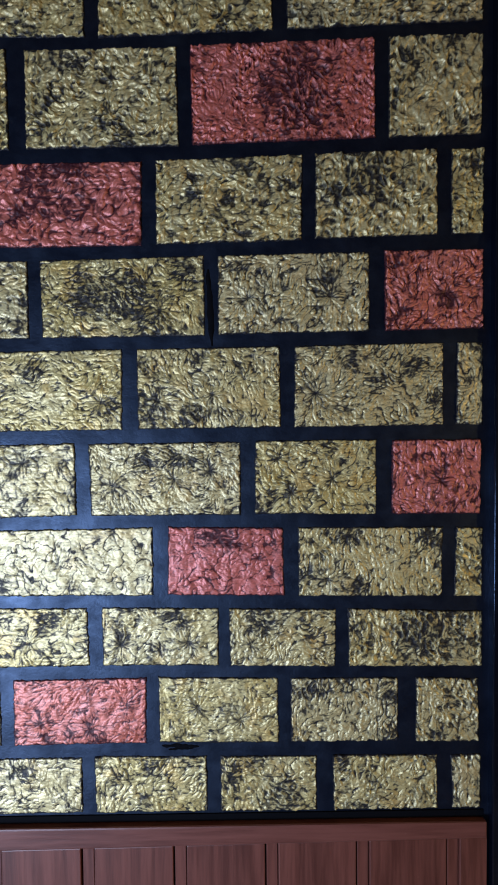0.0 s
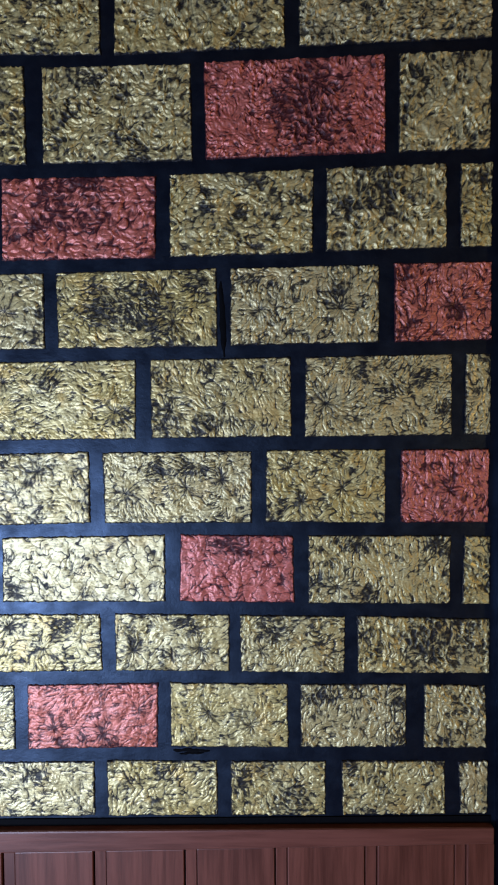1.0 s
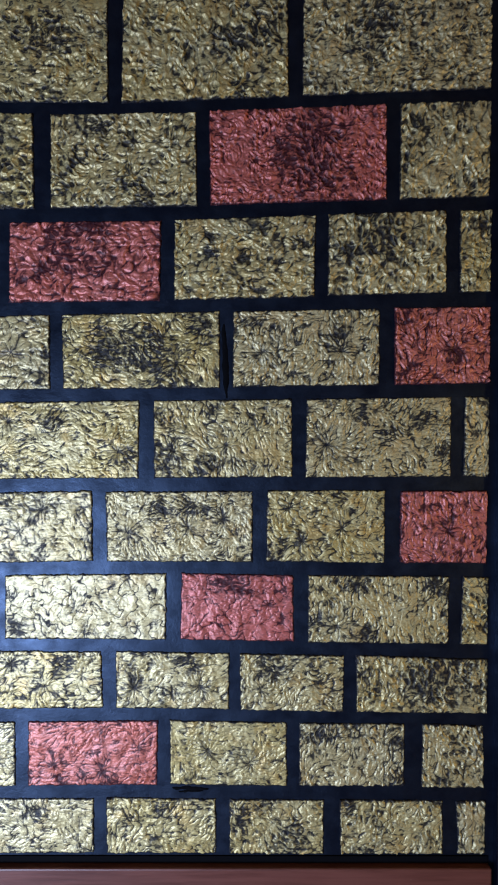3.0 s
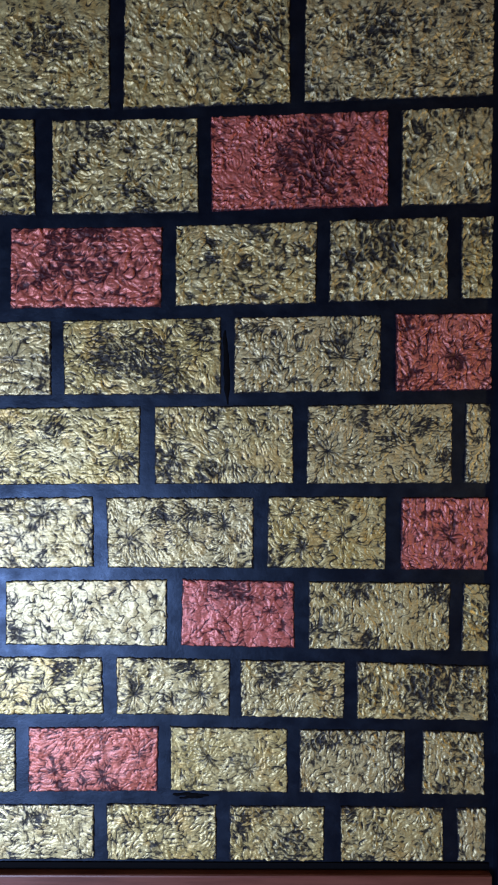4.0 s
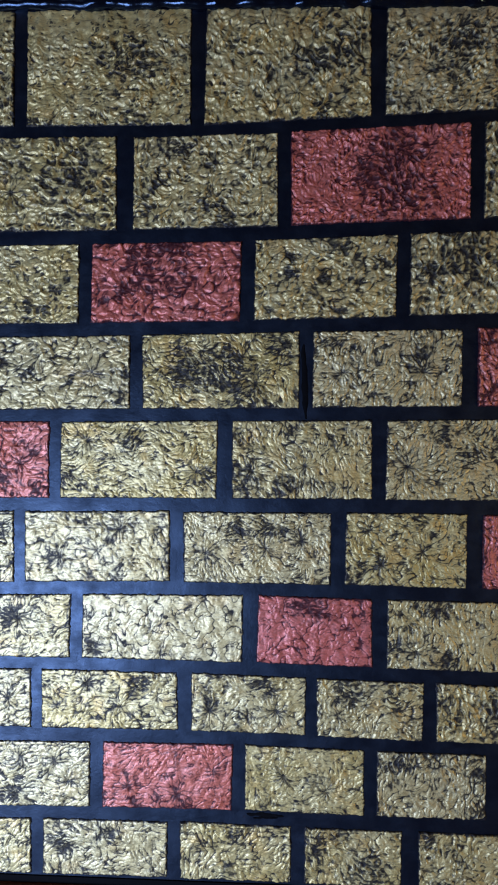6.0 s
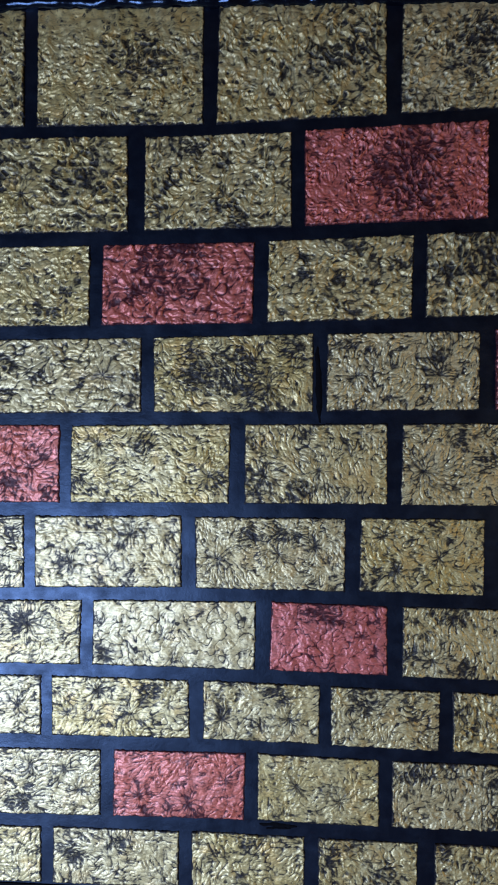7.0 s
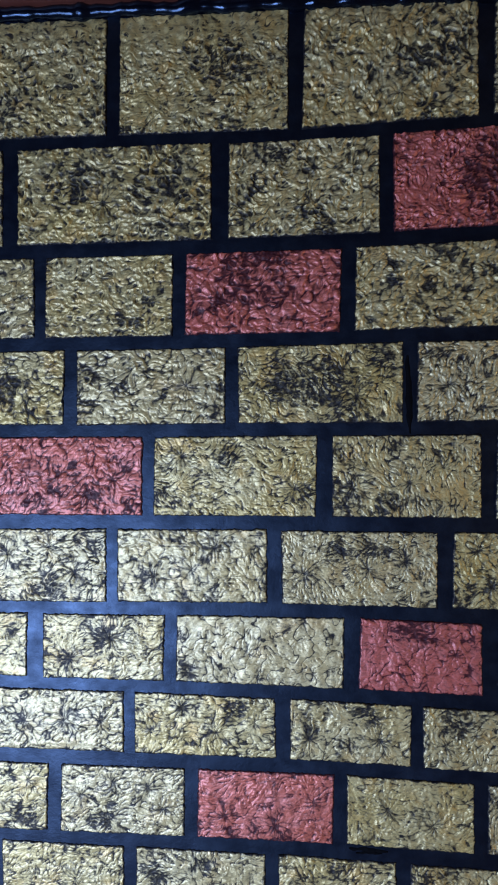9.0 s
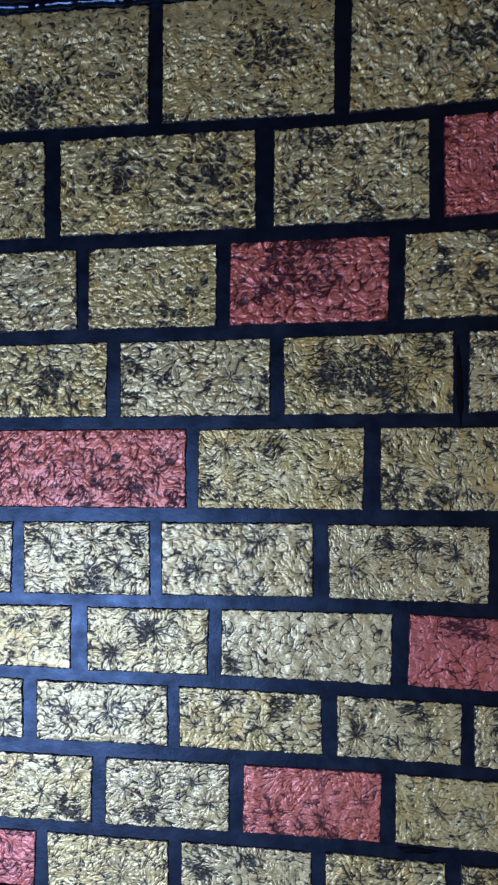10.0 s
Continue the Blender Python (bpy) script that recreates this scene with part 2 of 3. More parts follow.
# ---- thick dabs of black paint left in the joints
def smear(x0, z0, x1, z1, wide, seed):
    along = Vector((x1 - x0, 0, z1 - z0))
    across = Vector((-along.z, 0, along.x)).normalized()
    bm = bmesh.new()
    rows = []
    for k in range(25):
        f = k / 24
        w = wide * (0.25 + 0.75 * math.sin(math.pi * min(1, max(0, f))) ** 0.5) * (1 + 0.6 * noise.noise((f * 6, seed, 0)))
        mid = Vector((x0, 0, z0)) + along * f + across * wide * 0.5 * noise.noise((f * 4, seed, 7))
        rows.append([bm.verts.new(mid + across * w * s - Vector((0, 0.0022 * (1 - s * s) * (0.6 + 0.4 * noise.noise((f * 9, seed, 3))) - 0.0004, 0))) for s in (-1, -0.6, -0.2, 0.2, 0.6, 1)])
    for a, b in zip(rows, rows[1:]):
        for n in range(5):
            bm.faces.new((a[n], b[n], b[n + 1], a[n + 1])).smooth = True
    bmesh.ops.recalc_face_normals(bm, faces=bm.faces)
    part("paint_smear", bm, MATT, wall, "thick dab of dull black paint")


smear(-0.735, 1.0035, -0.690, 1.0015, 0.0030, 1)
smear(-0.727, 0.9985, -0.697, 0.9995, 0.0020, 2)
smear(-0.672, 1.5780, -0.668, 1.4870, 0.0045, 3)


# ---- the bricks, course by course
LEVELS = (-1.215, -0.78, -0.343)


def level(heights, x):
    a, b, c = heights
    if x < LEVELS[1]:
        return a + (b - a) * (x - LEVELS[0]) / (LEVELS[1] - LEVELS[0])
    return b + (c - b) * (x - LEVELS[1]) / (LEVELS[2] - LEVELS[1])


def lattice(u, v, seed):
    """Smooth gradient noise, about -1 to 1, at the places u, v."""
    iu, iv = np.floor(u).astype(np.int64), np.floor(v).astype(np.int64)
    fu, fv = u - iu, v - iv
    wu, wv = (f * f * f * (f * (f * 6 - 15) + 10) for f in (fu, fv))
    total = np.zeros(u.shape)
    for a, b in ((0, 0), (1, 0), (0, 1), (1, 1)):
        h = ((iu + a) * 73856093) ^ ((iv + b) * 19349663) ^ (seed * 2654435)
        h = (h ^ (h >> 13)) * 1274126177 & 0x7FFFFFFF
        h = (h ^ (h >> 15)) * 668265263 & 0x7FFFFFFF
        turn = (h & 4095) / 4095 * 2 * np.pi
        total += ((fu - a) * np.cos(turn) + (fv - b) * np.sin(turn)) * (wu if a else 1 - wu) * (wv if b else 1 - wv)
    return total * 1.6


CELL, PAD = 0.00088, 14


def crumple(nx, nz, width, tall, seed, dark=0.45, ridge=0.3, size=1.0, push=0, drag=0.2, relief=1.0, vein=0.0, smooth=0.0, deep=0.0, stars=(), darks=(), lights=()):
    """Height of the folds in metres, and how thickly the dry brush left paint on them, on a grid.
    dark: how little paint took; ridge: raised creases rather than puffed ones; size: of the folds; push: the way they run, in degrees;
    drag: level strokes of the brush; vein: long branching cracks; smooth: how far down from the top the paper lies flat; deep: how far it is bunched up rather than cracked;
    stars: pinched spots (u, v, reach); darks and lights: patches that the brush missed or filled (u, v, reach)."""
    u, v = np.meshgrid(np.arange(-PAD, nx + 1 + PAD) * width / nx, np.arange(-PAD, nz + 1 + PAD) * tall / nz)
    rows, cols = u.shape
    iy, ix = np.mgrid[0:rows, 0:cols].astype(float)
    at = lambda s, k, stretch=1.0: lattice(u / (s * stretch) + k * 17.31, v / s + k * 9.17, seed)  # noqa: E731
    spots = [(s[0] * width, s[1] * tall, s[2] if len(s) > 2 else 0.015) for s in stars]
    # the way in which the folds run
    turn = radians(push) + 1.5 * at(0.040, 1) + 0.8 * at(0.014, 2)
    c, s = 0.6 * np.cos(2 * turn), 0.6 * np.sin(2 * turn)
    for su, sv, reach in spots:
        a, b = u - su, v - sv
        d2 = a * a + b * b + 1e-8
        w = 2.4 * np.exp(-d2 / reach**2) / d2
        c, s = c + w * (a * a - b * b), s + w * 2 * a * b
    turn = 0.5 * np.arctan2(s, c)
    du, dv = np.cos(turn), np.sin(turn)

    def combed(field, steps):
        total = field.copy()
        for sign in (1, -1):
            px, py, lx, ly = ix, iy, sign * du, sign * dv
            for _ in range(steps):
                px, py = px + lx, py + ly
                jx, jy = np.clip(np.rint(px), 0, cols - 1).astype(int), np.clip(np.rint(py), 0, rows - 1).astype(int)
                total = total + field[jy, jx]
                nu, nv = du[jy, jx], dv[jy, jx]
                flip = np.where(nu * lx + nv * ly < 0, -1, 1)
                lx, ly = nu * flip, nv * flip
        return total / total.std()

    big, mid, fine = combed(at(0.0092 * size, 5), 6), combed(at(0.0056 * size, 6), 6), combed(at(0.0034 * size, 7), 4)
    fold = lambda n: np.minimum(np.abs(n), 0.9)  # noqa: E731
    puff = 1.0 * fold(big) + 0.85 * fold(mid) + 0.7 * fold(fine)
    puff = (puff - puff.mean()) / puff.std()
    net = -(1.0 * fold(at(0.0105 * size, 8) / 0.42 + 0.5 * mid) + 0.8 * fold(combed(at(0.0055 * size, 9), 3)) + 0.4 * fold(fine))
    net = (net - net.mean()) / net.std()
    share = np.clip(ridge + 0.08 + 1.1 * at(0.026, 10), 0, 1)
    shape = puff * (1 - share) + net * share
    arms = np.ones(u.shape)
    for k, (su, sv, reach) in enumerate(spots):
        a, b = u - su, v - sv
        r = np.hypot(a, b)
        around = np.arctan2(b, a)
        spokes = 7 + (seed * 3 + k * 5) % 5
        arm = np.abs(np.cos(around * spokes / 2 + 2.2 * at(0.012, 20 + k) + k))
        near = np.exp(-((r / reach) ** 2))
        arms = arms * (1 - 0.9 * np.exp(-((arm * r * 2 / spokes / (0.0009 + 0.04 * r)) ** 2) - (r / reach) ** 2 * 0.8) * np.clip(0.7 + at(0.010, 40 + k), 0, 1))
        shape = shape * (1 - 0.55 * near) + near * (2.1 * np.minimum(arm * (0.35 + r / 0.006), 1.0) - 1.25) - 1.3 * np.exp(-((r / 0.0026) ** 2))
    if vein:
        line = np.minimum(np.abs(at(0.021, 30) + 0.40 * at(0.009, 31)), np.abs(at(0.017, 32) + 0.4 * at(0.008, 33)) + 0.05)
        shape = shape * (1 - 0.35 * vein) - 1.3 * vein * np.exp(-line / 0.07) + 0.3 * vein
        arms = arms * (1 - 0.92 * vein * np.exp(-((line / (0.058 + 0.03 * at(0.015, 34))) ** 2)))
    flat = np.clip((v - tall * (1 - smooth)) / (tall * 0.16), 0, 1) if smooth else np.zeros(u.shape)
    patch = 0.60 * at(0.030, 12) + (0.42 + 0.28 * deep) * at(0.012, 13) + (0.25 + 0.60 * deep) * at(0.0066, 14) + 1.9 * (dark - 0.45)
    for sign, spot in [(1.45, d) for d in darks] + [(-1.1, d) for d in lights]:
        reach = spot[2] if len(spot) > 2 else 0.012
        patch = patch + sign * np.exp(-(((u - spot[0] * width) / 1.15) ** 2 + (v - spot[1] * tall) ** 2) / reach**2 * (1 + 0.7 * at(0.009, 15)))
    strokes = at(0.0021, 16, 14.0) + 0.5 * at(0.0045, 17, 9.0)
    patch = patch + drag * strokes - 0.35 * flat
    # dark creases that start and fade along the folds, closest where the brush ran dry
    cut_in = lambda n, wide, k: np.exp(-((n / wide) ** 2)) * np.clip(0.78 + 1.4 * at(0.013, k) + 0.45 * patch, 0, 1) * (1 - 0.45 * vein) * (1 - 0.30 * deep)  # noqa: E731
    open_paper = 1 - 0.95 * cut_in(big, 0.36, 24) * (1 - 0.35 * share)
    open_paper = open_paper * (1 - 0.88 * cut_in(mid, 0.36, 25) * (1 - 0.3 * share)) * (1 - 0.58 * cut_in(fine, 0.36, 26)) * arms
    open_paper = open_paper * (1 - 0.9 * np.clip((-0.55 - shape) / 1.0, 0, 1))
    stain = np.clip((patch + 0.20 * at(0.0022, 18) - 0.10) / 1.15, 0, 1)
    stain = stain * stain * (3 - 2 * stain)
    tops = np.clip((shape - 0.15 + 0.5 * share) / 1.0, 0, 1)
    cover = open_paper * (1 - stain * (0.94 - 0.66 * tops))
    # faint bloom of paint even where the brush hardly touched
    cover = np.maximum(cover, 0.10 + 0.10 * at(0.004, 19))
    calm = np.clip(0.85 + 0.6 * at(0.035, 21), 0.4, 1.3) * (1 - 0.85 * flat)
    height = 0.00070 * relief * shape * calm + 0.0010 * at(0.018, 22) + (0.00045 + 0.0011 * deep) * at(0.0095, 23) + 0.00012 * strokes
    cut = (slice(PAD, PAD + nz + 1), slice(PAD, PAD + nx + 1))
    return height[cut].ravel(), np.clip(cover[cut], 0, 1).ravel()


def brick(x0, x1, top, low, red, seed, looks):
    """A pad of crumpled paper between two joints, with a ragged rim."""
    rng = random.Random(seed)
    j = lambda s: rng.uniform(-s, s)  # noqa: E731
    tl, tr = (x0 + j(0.0012), level(top, x0) + j(0.0008)), (x1 + j(0.0012), level(top, x1) + j(0.0008))
    bl, br = (x0 + j(0.0012), level(low, x0) + j(0.0008)), (x1 + j(0.0012), level(low, x1) + j(0.0008))
    cx, cz = (x0 + x1) / 2, (tl[1] + br[1]) / 2
    width, tall = x1 - x0, tl[1] - bl[1]
    nx, nz = max(10, round(width / CELL)), max(10, round(tall / CELL))
    w = nx + 1
    c, r = (g.ravel() for g in np.meshgrid(np.arange(w), np.arange(nz + 1)))
    u, v = c / nx, r / nz
    x = (bl[0] * (1 - u) + br[0] * u) * (1 - v) + (tl[0] * (1 - u) + tr[0] * u) * v
    z = (bl[1] * (1 - u) + br[1] * u) * (1 - v) + (tl[1] * (1 - u) + tr[1] * u) * v
    rim = np.minimum(np.minimum(c, nx - c), np.minimum(r, nz - r))
    rag = np.clip(1 - rim / 4, 0, 1)
    flat = lambda size, k: lattice(x / size + k, z / size - k, seed)  # noqa: E731
    ragx, ragz = 0.0008 * flat(0.014, 20.5) + 0.0008 * flat(0.0032, 21.5), 0.0008 * flat(0.014, 22.5) + 0.0008 * flat(0.0032, 23.5)
    x, z = x + rag * ragx, z + rag * ragz
    lift, cover = crumple(nx, nz, width, tall, seed, **looks)
    # black paint from the joints laps over the rim here and there
    lap = np.clip((rim - 0.3 - 2.2 * np.clip(flat(0.012, 31.5) + 0.5 * flat(0.004, 32.5), 0, 1)) / 1.6, 0, 1)
    cover = cover * lap
    y = -np.maximum(0.0008 + 1.3 * lift.std() + lift, 0.0003) * np.where(rim == 0, 0.25, np.where(rim == 1, 0.75, 1.0))
    verts = np.stack([x - cx, y, z - cz], 1)
    ring = np.concatenate([np.arange(nx), np.arange(nz) * w + nx, nz * w + np.arange(nx, 0, -1), np.arange(nz, 0, -1) * w])
    skirt = verts[ring] * (1, 0, 1) + (0, 0.001, 0)
    start, n = len(verts), len(ring)
    i = (np.arange(nz)[:, None] * w + np.arange(nx)).ravel()
    k = np.arange(n)
    faces = np.concatenate([np.stack([i, i + 1, i + w + 1, i + w], 1), np.stack([ring, start + k, start + (k + 1) % n, ring[(k + 1) % n]], 1)])
    verts = np.concatenate([verts, skirt])
    me = bpy.data.meshes.new("brick")
    me.vertices.add(len(verts))
    me.vertices.foreach_set("co", verts.astype(np.float32).ravel())
    me.loops.add(faces.size)
    me.loops.foreach_set("vertex_index", faces.astype(np.int32).ravel())
    me.polygons.add(len(faces))
    me.polygons.foreach_set("loop_start", np.arange(0, faces.size, 4, dtype=np.int32))
    me.polygons.foreach_set("use_smooth", np.ones(len(faces), dtype=bool))
    me.update(calc_edges=True)
    me.attributes.new("cover", "FLOAT", "POINT").data.foreach_set("value", np.concatenate([cover, cover[ring] * 0.3]).astype(np.float32))
    me.materials.append(RED if red else GOLD)
    ob = new("brick", me)
    ob.parent, ob.location = wall, (cx, 0, cz)
    tagged(ob, "crumpled foil brick painted metallic red" if red else "crumpled foil brick painted antique gold")
    return ob


def course(number, top, low, spans, looks, reds=()):
    """looks: for each brick, how its paper was crumpled and brushed."""
    for k, ((x0, x1), look_of) in enumerate(zip(spans, looks)):
        deep = max(0.0, (4.5 - number) / 3.5)    # the upper courses are crumpled more deeply, into raised creases
        side = min(1.0, max(0.0, (x0 / 2 + x1 / 2 + 0.85) / 0.45))    # relief raised towards the post to restore grazing shade that opposed lamps cancel
        look_of = dict(look_of, relief=min(1.75, look_of.get("relief", 1.0) * (0.58 + 0.85 * deep) * (1 + 0.75 * side)), ridge=min(0.9, look_of.get("ridge", 0.3) + 0.18 * deep),
                       size=look_of.get("size", 1.0) * (1.0 + 0.35 * deep), dark=look_of["dark"] + 0.03 + 0.04 * deep, deep=deep)
        brick(x0, x1, top, low, k in reds, number * 20 + k, look_of)


course(1, (1.982, 1.986, 1.987), (1.8405, 1.8445, 1.8672), [(-1.245, -1.031), (-1.014, -0.8127), (-0.7957, -0.5935), (-0.577, -0.345)],
       [dict(dark=0.48, ridge=0.7, size=1.0, drag=0.25, smooth=0.25, lights=((0.1, 0.8, 0.03),), darks=((0.35, 0.2, 0.03),)),
        dict(dark=0.42, ridge=0.5, size=0.85, drag=0.6, smooth=0.3, lights=((0.12, 0.3, 0.03), (0.2, 0.9, 0.04)), darks=((0.14, 0.02, 0.008), (0.05, 0.04, 0.006), (0.6, 0.6, 0.03))),
        dict(dark=0.46, ridge=0.55, size=1.15, push=150, relief=1.2, smooth=0.12, lights=((0.38, 0.72, 0.02), (0.2, 0.1, 0.02)), darks=((0.6, 0.45, 0.016), (0.8, 0.6, 0.03), (0.7, 0.1, 0.012)), stars=((0.55, 0.25),)),
        dict(dark=0.50, ridge=0.6, size=0.95, drag=0.6, smooth=0.2, darks=((0.4, 0.65, 0.03), (0.08, 0.15, 0.012)), lights=((0.1, 0.3, 0.015),))])
course(2, (1.8276, 1.8310, 1.8531), (1.7100, 1.7180, 1.7364),
       [(-1.33, -1.1565), (-1.139, -0.902), (-0.8828, -0.7055), (-0.6893, -0.4725), (-0.4565, -0.345)],
       [dict(dark=0.52, ridge=0.5, size=1.2, push=40),
        dict(dark=0.54, ridge=0.8, size=1.35, relief=1.2, darks=((0.3, 0.6, 0.022), (0.25, 0.4, 0.012), (0.75, 0.6, 0.025)), lights=((0.25, 0.25, 0.02), (0.05, 0.8, 0.015), (0.6, 0.9, 0.015)), stars=((0.45, 0.4, 0.02),)),
        dict(dark=0.50, ridge=0.45, size=1.1, push=10, relief=1.3, lights=((0.34, 0.55, 0.008), (0.85, 0.3, 0.016), (0.25, 0.2, 0.008)), darks=((0.35, 0.85, 0.012), (0.6, 0.15, 0.015), (0.15, 0.5, 0.01))),
        dict(dark=0.44, ridge=0.6, size=0.95, push=150, relief=1.2, darks=((0.74, 0.7, 0.010), (0.5, 0.4, 0.022), (0.62, 0.2, 0.02), (0.55, 0.7, 0.03)), lights=((0.14, 0.3, 0.03), (0.25, 0.8, 0.02), (0.95, 0.5, 0.02))),
        dict(dark=0.46, ridge=0.6, size=1.35, push=80, relief=1.3, darks=((0.22, 0.82, 0.013), (0.7, 0.9, 0.008), (0.1, 0.4, 0.012)), lights=((0.1, 0.75, 0.006), (0.75, 0.5, 0.025), (0.2, 0.1, 0.015)))], (3,))
course(3, (1.6940, 1.7025, 1.7205), (1.5970, 1.6045, 1.6190),
       [(-1.29, -1.117), (-1.103, -0.948), (-0.933, -0.7495), (-0.7322, -0.56), (-0.544, -0.3985), (-0.382, -0.343)],
       [dict(dark=0.52, ridge=0.5, size=1.3, push=10),
        dict(dark=0.40, ridge=0.7, size=1.2, relief=1.2, darks=((0.6, 0.25, 0.008), (0.8, 0.4, 0.012)), lights=((0.6, 0.85, 0.02), (0.15, 0.5, 0.02))),
        dict(dark=0.44, ridge=0.25, size=1.45, push=5, relief=1.5, darks=((0.35, 0.75, 0.020), (0.56, 0.36, 0.007), (0.6, 0.92, 0.02), (0.25, 0.4, 0.012)), lights=((0.08, 0.8, 0.012), (0.85, 0.2, 0.02))),
        dict(dark=0.44, ridge=0.3, size=1.35, push=5, drag=0.45, relief=1.3, darks=((0.62, 0.84, 0.010), (0.48, 0.5, 0.008), (0.72, 0.45, 0.012), (0.6, 0.1, 0.008), (0.88, 0.66, 0.010), (0.25, 0.6, 0.009)), lights=((0.1, 0.5, 0.014), (0.85, 0.2, 0.02))),
        dict(dark=0.50, ridge=0.85, size=1.55, push=80, relief=1.3, darks=((0.25, 0.6, 0.020), (0.5, 0.8, 0.018), (0.5, 0.5, 0.012)), lights=((0.75, 0.15, 0.018), (0.35, 0.1, 0.015), (0.9, 0.7, 0.012)), stars=((0.72, 0.8, 0.012),)),
        dict(dark=0.48, ridge=0.6, size=1.2, push=90, drag=0.0, darks=((0.7, 0.8, 0.012),))], (2,))
course(4, (1.5815, 1.5900, 1.6020), (1.4930, 1.4980, 1.5070),
       [(-1.26, -1.0796), (-1.064, -0.884), (-0.869, -0.677), (-0.6603, -0.4795), (-0.4627, -0.342)],
       [dict(dark=0.47, ridge=0.3, size=1.35, push=150, relief=1.3, darks=((0.6, 0.5, 0.02),)),
        dict(dark=0.38, ridge=0.2, size=1.4, push=10, relief=1.4, stars=((0.74, 0.5, 0.018),), darks=((0.1, 0.65, 0.010), (0.93, 0.12, 0.010), (0.02, 0.2, 0.010), (0.3, 0.5, 0.010)), lights=((0.4, 0.15, 0.02), (0.6, 0.8, 0.015))),
        dict(dark=0.55, ridge=0.3, size=0.9, push=160, darks=((0.3, 0.5, 0.022), (0.55, 0.55, 0.02), (0.88, 0.78, 0.014), (0.65, 0.2, 0.015)), lights=((0.08, 0.9, 0.014), (0.3, 0.04, 0.014), (0.9, 0.4, 0.012)), stars=((0.72, 0.32, 0.012),)),
        dict(dark=0.40, ridge=0.15, size=1.05, push=60, relief=1.3, stars=((0.74, 0.45, 0.016), (0.2, 0.45, 0.012)), darks=((0.15, 0.85, 0.014), (0.7, 0.65, 0.014)), lights=((0.9, 0.3, 0.015),)),
        dict(dark=0.40, ridge=0.1, size=1.25, push=75, relief=1.5, stars=((0.62, 0.45, 0.012),), darks=((0.1, 0.8, 0.010), (0.6, 0.35, 0.012)))], (4,))
course(5, (1.4785, 1.4835, 1.4905), (1.3850, 1.3890, 1.3915),
       [(-1.24, -0.9835), (-0.9686, -0.776), (-0.7575, -0.587), (-0.571, -0.391), (-0.375, -0.3435)],
       [dict(dark=0.40, ridge=0.2, size=1.25, push=70, relief=1.4, stars=((0.86, 0.45, 0.012), (0.45, 0.5, 0.016)), darks=((0.75, 0.3, 0.012), (0.5, 0.15, 0.012))),
        dict(dark=0.37, ridge=0.3, size=0.85, push=0, drag=0.35, stars=((0.17, 0.75, 0.014), (0.87, 0.35, 0.012)), darks=((0.05, 0.3, 0.015), (0.45, 0.75, 0.012), (0.92, 0.3, 0.010)), lights=((0.55, 0.25, 0.025), (0.75, 0.6, 0.02))),
        dict(dark=0.48, ridge=0.25, size=1.0, push=125, stars=((0.14, 0.35, 0.014), (0.52, 0.42, 0.014), (0.75, 0.6, 0.010)), darks=((0.1, 0.2, 0.016), (0.4, 0.85, 0.010), (0.4, 0.15, 0.012)), lights=((0.85, 0.3, 0.014), (0.3, 0.75, 0.012))),
        dict(dark=0.43, ridge=0.3, size=0.95, push=10, stars=((0.14, 0.42, 0.028),), darks=((0.4, 0.8, 0.014), (0.6, 0.55, 0.014), (0.8, 0.7, 0.012), (0.95, 0.3, 0.010)), lights=((0.45, 0.1, 0.02),)),
        dict(dark=0.56, ridge=0.5, size=1.2, push=90, drag=0.0)], (0,))
course(6, (1.3670, 1.3735, 1.3740), (1.2795, 1.2870, 1.2830),
       [(-1.36, -1.197), (-1.182, -1.026), (-1.0125, -0.8325), (-0.816, -0.636), (-0.619, -0.471), (-0.454, -0.345)],
       [dict(dark=0.50, ridge=0.3, stars=((0.7, 0.5, 0.02),)),
        dict(dark=0.46, ridge=0.25, stars=((0.22, 0.65, 0.016), (0.55, 0.75, 0.014), (0.75, 0.4, 0.014)), darks=((0.55, 0.2, 0.016), (0.9, 0.75, 0.010)), lights=((0.38, 0.38, 0.011),)),
        dict(dark=0.43, ridge=0.1, size=1.4, push=155, vein=0.5, stars=((0.25, 0.35, 0.018), (0.65, 0.75, 0.014), (0.5, 0.45, 0.014)), darks=((0.2, 0.35, 0.010),), lights=((0.8, 0.15, 0.015), (0.05, 0.8, 0.015))),
        dict(dark=0.41, ridge=0.2, size=0.8, stars=((0.15, 0.42, 0.022), (0.56, 0.5, 0.014), (0.8, 0.6, 0.014)), darks=((0.36, 0.75, 0.012), (0.58, 0.75, 0.012), (0.75, 0.7, 0.010)), lights=((0.5, 0.15, 0.025), (0.2, 0.9, 0.012))),
        dict(dark=0.43, ridge=0.3, size=1.0, stars=((0.18, 0.75, 0.012), (0.64, 0.48, 0.020), (0.3, 0.3, 0.012)), darks=((0.03, 0.05, 0.014), (0.3, 0.35, 0.010), (0.6, 0.85, 0.010)), lights=((0.5, 0.8, 0.015), (0.85, 0.25, 0.012))),
        dict(dark=0.36, ridge=0.3, size=1.3, push=100, relief=1.3, stars=((0.55, 0.45, 0.016),), darks=((0.5, 0.5, 0.008),))], (5,))
